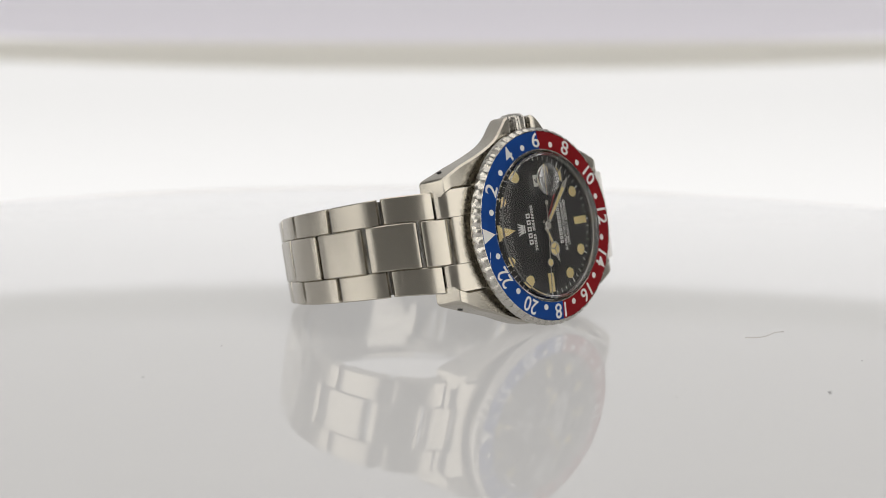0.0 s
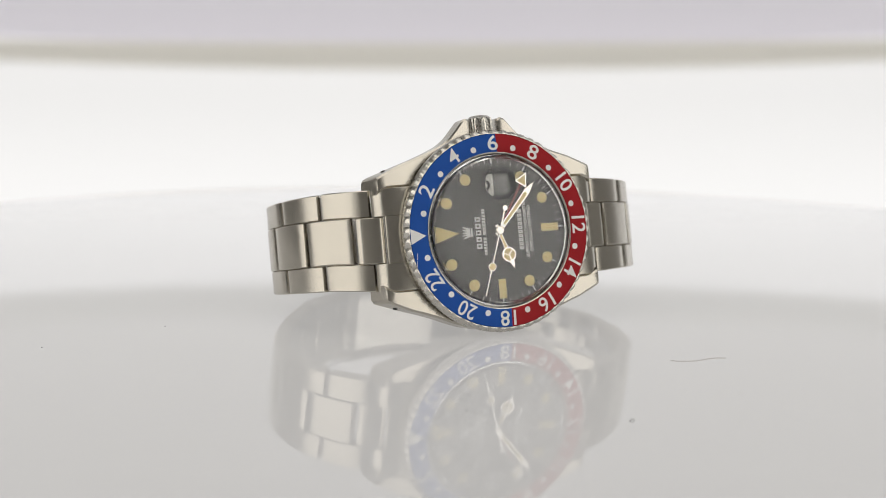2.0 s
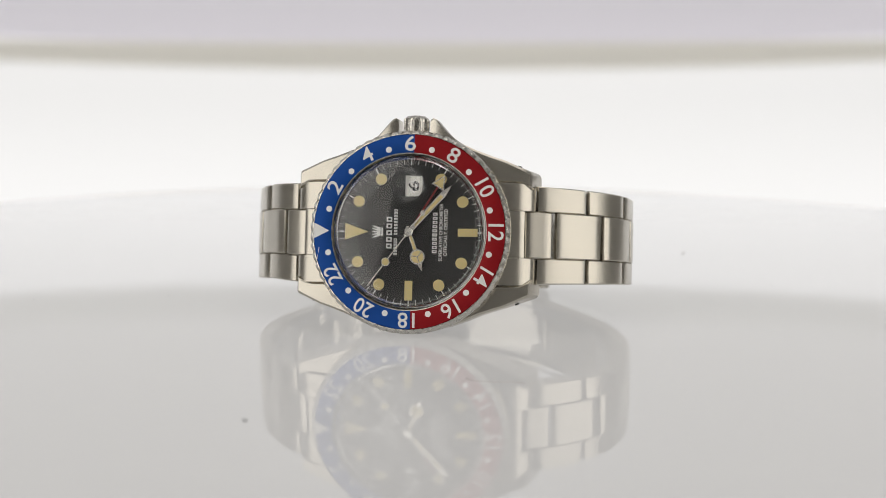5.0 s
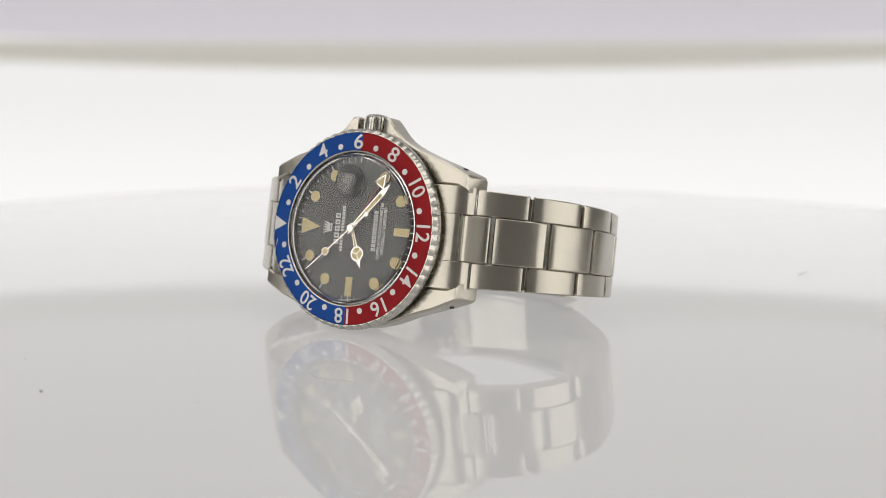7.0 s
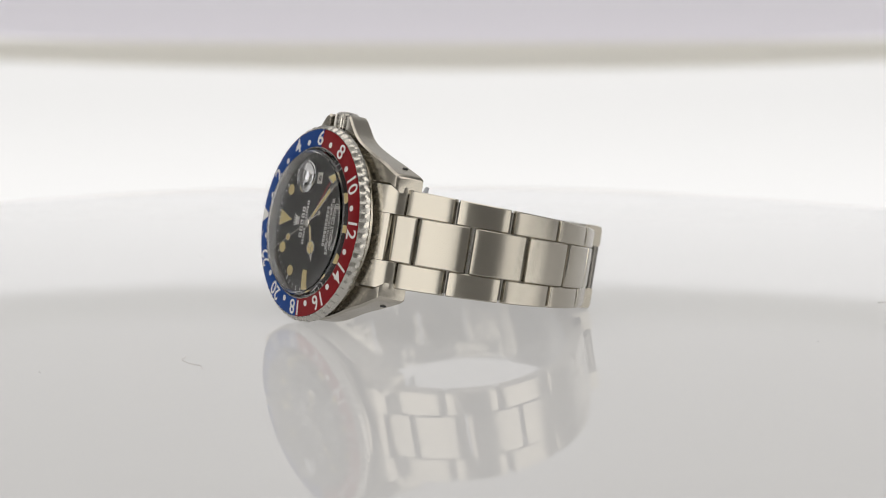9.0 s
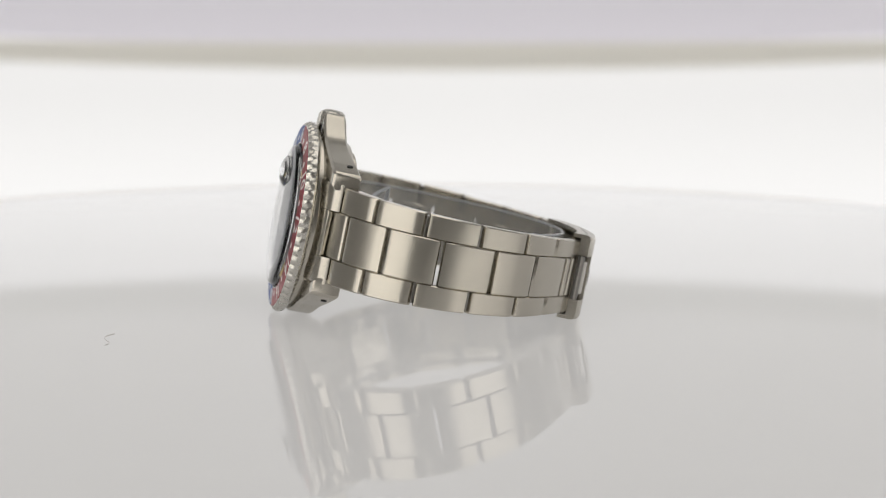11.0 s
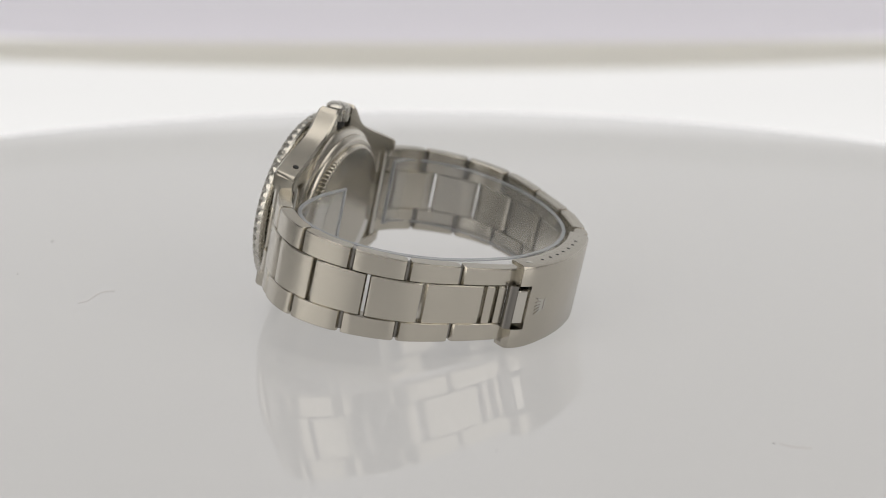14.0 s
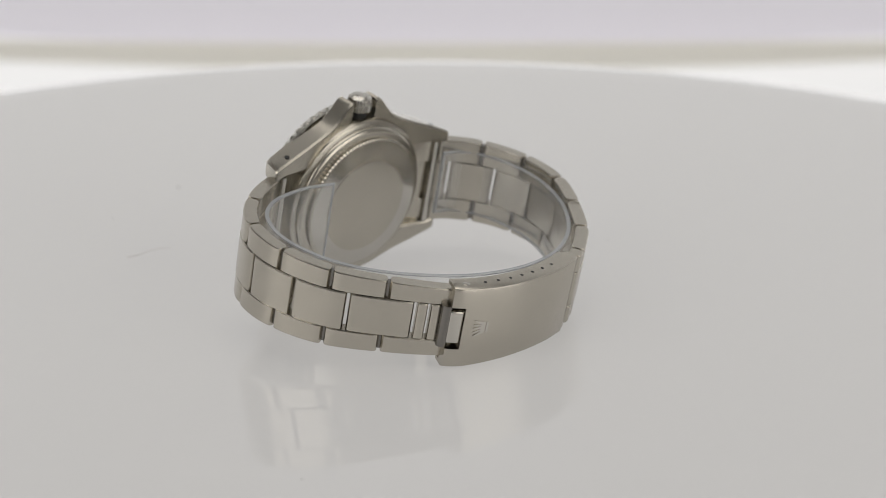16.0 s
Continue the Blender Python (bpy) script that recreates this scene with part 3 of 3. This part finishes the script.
def build_arm(points, sign, count):
    half_width = (lambda s: 9.85 - 0.034 * s) if sign > 0 else (lambda s: 10.1 - 0.03 * s)
    first = (points[0][0] * 0.9, points[0][1] + 0.95)
    line = spline([first] + list(points))
    lead = 2.6
    total = line[1][-1] - lead
    twist = (lambda s: 0.0) if sign > 0 else (lambda s: 0.55 * max(0.0, min(1.0, (s - 2.6) / 9.0)) * (1.0 if s < 48 else 0.6))
    pitch = 11.26 if sign > 0 else 11.1
    g = 0.34
    for i in range(count):
        a, b = lead + i * pitch + g, (lead + total if i == count - 1 else lead + (i + 1) * pitch) - g
        for side in (-1, 1):
            lo = (lambda s: core_width(s) + 0.06 + twist(s)) if side > 0 else (lambda s: -half_width(s) + twist(s))
            hi = (lambda s: half_width(s) + twist(s)) if side > 0 else (lambda s: -core_width(s) - 0.06 + twist(s))
            part("outer_link", band_piece(line, a, b, lo, hi, 2.9, sign, 0.78, 0.0, 0.2), M_LINK, watch)
        # pins are coloured dark so the link gaps read as shaded
        if i:
            q, d = along(line, a - g)
            q = q - np.array((d[1], -d[0])) * sign * 1.55
            bm = lathe([(0, -half_width(a) + 0.5), (0.75, -half_width(a) + 0.5), (0.75, half_width(a) - 0.5), (0, half_width(a) - 0.5)], 14, axis="x")
            part("hinge_pin", bm, M_FLANGE, watch, "steel hinge pin, darkened for shade in the gap").location = (twist(a) * MM, q[0] * MM, q[1] * MM)
    end = lead + 6 * pitch if sign > 0 else lead + total
    edges = [0.1, lead + 3.9] + [lead + 3.9 + pitch * k for k in range(1, count - 1)]
    edges += [end - 5.4, end - 2.7, end] if sign > 0 else [end]
    for a, b in zip(edges, edges[1:]):
        if b - a < 0.8:
            continue
        part("centre_link", band_piece(line, a + g, b - g, lambda s: -core_width(s) + twist(s), lambda s: core_width(s) + twist(s), 2.9, sign, 0.82 if b - a > 4 else 0.6, -0.12, 0.2), M_LINK, watch)
    return line


def build_end_link(sy):
    pts = [(sy * 16.4, -3.2), (sy * 19.3, -3.7), (sy * 22.0, -4.5), (sy * 23.5, -5.5), (sy * 24.35, -7.0)]
    line = spline(pts)
    t = line[1][-1]
    for x0, x1 in ((-10.1, -4.66), (-4.64, 4.64), (4.66, 10.1)):
        wide = abs(x0) < 4.65 and abs(x1) < 4.65
        part("end_link", band_piece(line, 0, t - (0 if not wide else 3.0), lambda s, q=x0: q, lambda s, q=x1: q, 3.6, -sy, 0.5, 0.0 if not wide else 0.03, 0.06), M_CASE, watch, "steel end link between the lugs")
    bm = lathe([(0, -10.0), (0.85, -10.0), (0.85, 10.0), (0, 10.0)], 24, axis="x")
    part("spring_bar", bm, M_POLISH, watch, "steel spring bar").location = (0, sy * 22.2 * MM, -8.9 * MM)


def build_clasp():
    line = spline(LINE_CLASP)
    t = line[1][-1]
    secs, ears = [], ([], [])
    hw, notch = 8.9, 2.8
    n = 24
    for k in range(n + 5):
        s = notch * (k / 4) if k < 5 else notch + (t - notch) * (k - 4) / n
        q, d = along(line, s)
        nrm = np.array((d[1], -d[0]))
        if np.dot(nrm, (0, -1)) < 0:
            nrm = -nrm
        ring = []
        for x, o in ((-hw + 0.9, 0), (hw - 0.9, 0), (hw - 0.25, -0.25), (hw, -0.9), (hw, -4.2), (hw - 0.8, -4.2), (hw - 0.8, -0.9), (-hw + 0.8, -0.9), (-hw + 0.8, -4.2), (-hw, -4.2), (-hw, -0.9), (-hw + 0.25, -0.25)):
            p = q + nrm * o
            ring.append((x, p[0], p[1]))
        if k >= 4:
            secs.append(ring)
        if k <= 4:
            lift = 0.5 * (1 - k / 4) ** 2
            for ear, side in zip(ears, (-1, 1)):
                ring = []
                for x, o in ((4.6, -lift), (hw - 0.9, -lift), (hw - 0.25, -0.25 - lift), (hw, -0.9 - lift), (hw, -4.2), (hw - 0.8, -4.2), (hw - 0.8, -2.5), (4.6, -2.5)):
                    p = q + nrm * o
                    ring.append((side * x, p[0], p[1]))
                ear.append(ring)
    clasp = part("clasp", loft(secs), M_LINK_ACROSS, watch, "folded brushed steel clasp cover")
    for ear in ears:
        part("corner", loft(ear), M_LINK_ACROSS, clasp)
    hole = link_mesh("pin_hole", lathe([(0, -0.3), (0.36, -0.3), (0.36, 0.02), (0, 0.02)], 14, axis="x"), M_DARK)
    for i, s in enumerate((7.9, 10.9, 13.9, 16.9, 19.9, 22.9, 25.9)):
        q, d = along(line, s)
        for side in (-1, 1):
            shared("pin_hole", hole, clasp, pose(side * hw * MM, (q[0] + 0.0) * MM, (q[1] + 2.3) * MM, 0, 0, 0 if side > 0 else 180))
    q, d = along(line, 3.6)
    rivet = part("rivet", lathe([(0, hw - 0.4), (0.75, hw - 0.4), (0.75, hw + 0.02), (0.5, hw + 0.12), (0, hw + 0.12)], 20, axis="x"), M_POLISH, clasp, "round steel pin end")
    rivet.location = (0, q[0] * MM, (q[1] + 2.3) * MM)
    step = spline([(9.5, -62.5), (11.5, -61.95), (13.3, -61.2)])
    part("end_plate", band_piece(step, 0, step[1][-1], lambda s: -8.35, lambda s: 8.35, 3.6, 1, 0.5, 0, 0.3, 6), M_LINK_ACROSS, clasp, "narrower stepped end of the cover")
    q, d = along(line, 7.6)
    emblem = part("emblem", coronet(3.4, 2.6, 0.06), M_POLISH, clasp, "raised coronet emblem")
    ny = np.array((d[1], -d[0]))
    ny = ny if ny[1] < 0 else -ny
    X, Z = Vector((0, d[0], d[1])), Vector((0, ny[0], ny[1]))
    emblem.matrix_basis = Matrix.Translation((0, (q[0] + ny[0] * 0.01) * MM, (q[1] + ny[1] * 0.01) * MM)) @ Matrix((Z.cross(X) * -1, X * -1, Z)).transposed().to_4x4()
    inner = [(p[0], p[1]) for p in LINE_CLASP]
    blade_line = spline([(y * 0.93, z + 2.6) for y, z in inner])
    part("fold_blade", band_piece(blade_line, 0.5, blade_line[1][-1] - 0.5, lambda s: -6.8, lambda s: 6.8, 0.9, 1, 0.3, 0, 0.1), M_POLISH, clasp, "polished folding blade")
    # dark bar added behind the tongue slit to imitate its shaded depth
    backing = lathe([(0, -4.5), (1.15, -4.5), (1.15, 4.5), (0, 4.5)], 20, axis="x")
    part("slit_backing", backing, M_FLANGE, clasp, "dark bar added to back the clasp slit").location = (0, -20.3 * MM, -58.3 * MM)
    part("clasp_tongue", band_piece(spline([(-21.2, -59.0), (-19.6, -60.2), (-17.9, -61.2)]), 0.9, 3.6, lambda s: -3.5, lambda s: 3.5, 1.4, 1, 0.4, 0, 0.2), M_POLISH, clasp, "polished hinge tongue")


def build_film():
    """A clear plastic cuff inside the bracelet loop."""
    line = spline([(-15.0, -17.0), (-20.0, -13.5), (-27.0, -13.0), (-33.0, -17.0), (-36.2, -23.5), (-36.6, -30.0), (-34.4, -38.0), (-29.5, -45.2), (-22.0, -51.3), (-12.0, -56.4), (0.0, -58.6), (11.0, -57.2), (20.5, -52.2), (28.0, -44.6), (32.6, -36.0), (34.2, -28.0), (33.4, -21.0), (30.8, -15.2), (27.0, -11.8), (22.5, -11.0)])
    t = line[1][-1]
    top = lambda s: 7.6 + 3.0 * max(0.0, 1 - s / 15) ** 1.5
    film = new("plastic_cuff", link_mesh("plastic_cuff", band_piece(line, 0.0, t, lambda s: -6.9, top, 0.5, 1, 0.2, 0, 0.1, 140), M_FILM))
    film.visible_shadow = False
    for a, b in ((lambda s: top(s) - 0.02, lambda s: top(s) + 0.35), (lambda s: -7.2, lambda s: -6.88)):
        part("rim", band_piece(line, 0.0, t, a, b, 0.75, 1, 0.2, -0.1, 0.08, 140), M_FILM_EDGE, film, "milky cut rim")
    for s0, s1 in ((0.0, 0.45), (t - 0.45, t)):
        part("rim", band_piece(line, s0, s1, lambda s: -6.86, lambda s: top(s) - 0.04, 0.7, 1, 0.1, -0.08, 0.08, 4), M_FILM_EDGE, film, "milky cut rim")
    return tagged(film, "clear plastic cuff curled inside the bracelet", "plastic cuff")


build_case()
build_bezel()
build_dial()
second_hand, SECOND_Z = build_pointers()
build_crystal()
build_arm(LINE_SIX, 1, 6)
build_arm(LINE_TWELVE, -1, 7)
for sy in (-1, 1):
    build_end_link(sy)
build_clasp()
film_cuff = build_film()

# a hair and a few specks on the glossy top
riders = []


def speck(x, y, r):
    bm = bmesh.new()
    bmesh.ops.create_icosphere(bm, subdivisions=1, radius=r)
    for v in bm.verts:
        v.co.z = v.co.z * 0.4 + r * 0.4
        v.co.x *= 1.3
    ob = tagged(new("dust_speck", link_mesh("dust_speck", bm, M_DUST, True, MM)), "tiny dark dust speck on the turntable", "dust", "dust specks")
    riders.append((ob, pose(x, y, 0)))


speck(-0.0096, -0.1045, 0.34)
speck(-0.0592, -0.0017, 0.16)
speck(-0.0859, -0.0131, 0.15)
speck(0.0496, 0.0850, 0.20)
speck(0.0171, -0.0949, 0.14)
speck(0.0720, 0.0430, 0.12)
speck(-0.0310, -0.0880, 0.12)


def hair(points, r):
    """A fine curled fibre lying on the table."""
    bm = bmesh.new()
    line, acc = spline(points, 8)
    secs = []
    for i, q in enumerate(line):
        d = line[min(i + 1, len(line) - 1)] - line[max(i - 1, 0)]
        d = d / np.linalg.norm(d)
        secs.append([(q[0] - d[1] * r * c, q[1] + d[0] * r * c, r + r * k) for c, k in ((1, 0), (0, 1), (-1, 0), (0, -0.9))])
    loft(secs, bm)
    ob = tagged(new("hair_fibre", link_mesh("hair_fibre", bm, M_FIBRE, True, MM)), "fine pale fibre lying on the turntable", "fibre")
    riders.append((ob, Matrix.Identity(4)))


hair([(19.4, -67.5), (21.6, -69.3), (25.0, -69.4), (27.8, -68.6), (30.2, -69.5)], 0.055)
hair([(49.2, 85.9), (49.9, 88.4), (49.1, 91.4)], 0.06)


def turn(t):
    return pose(0, 0, 0, 0, 0, SPIN_START + SPIN_RATE * t)


# ---- what moves ----
def motions():
    times = [0.5 * i for i in range(33)]
    walk(turntable, [(t, turn(t)) for t in times])
    walk(watch, [(t, turn(t) @ WATCH) for t in times])
    walk(film_cuff, [(t, turn(t) @ WATCH) for t in times])
    for ob, m in riders:
        walk(ob, [(t, turn(t) @ m) for t in times])
    walk(second_hand, [(t, pose(0, 0, SECOND_Z * MM, 0, 0, -(300.8 + 6.0 * (t - 4.0)))) for t in times])
    walk(backdrop, [(t, arm_pose(t)) for t in ARM_TIMES])


motions()
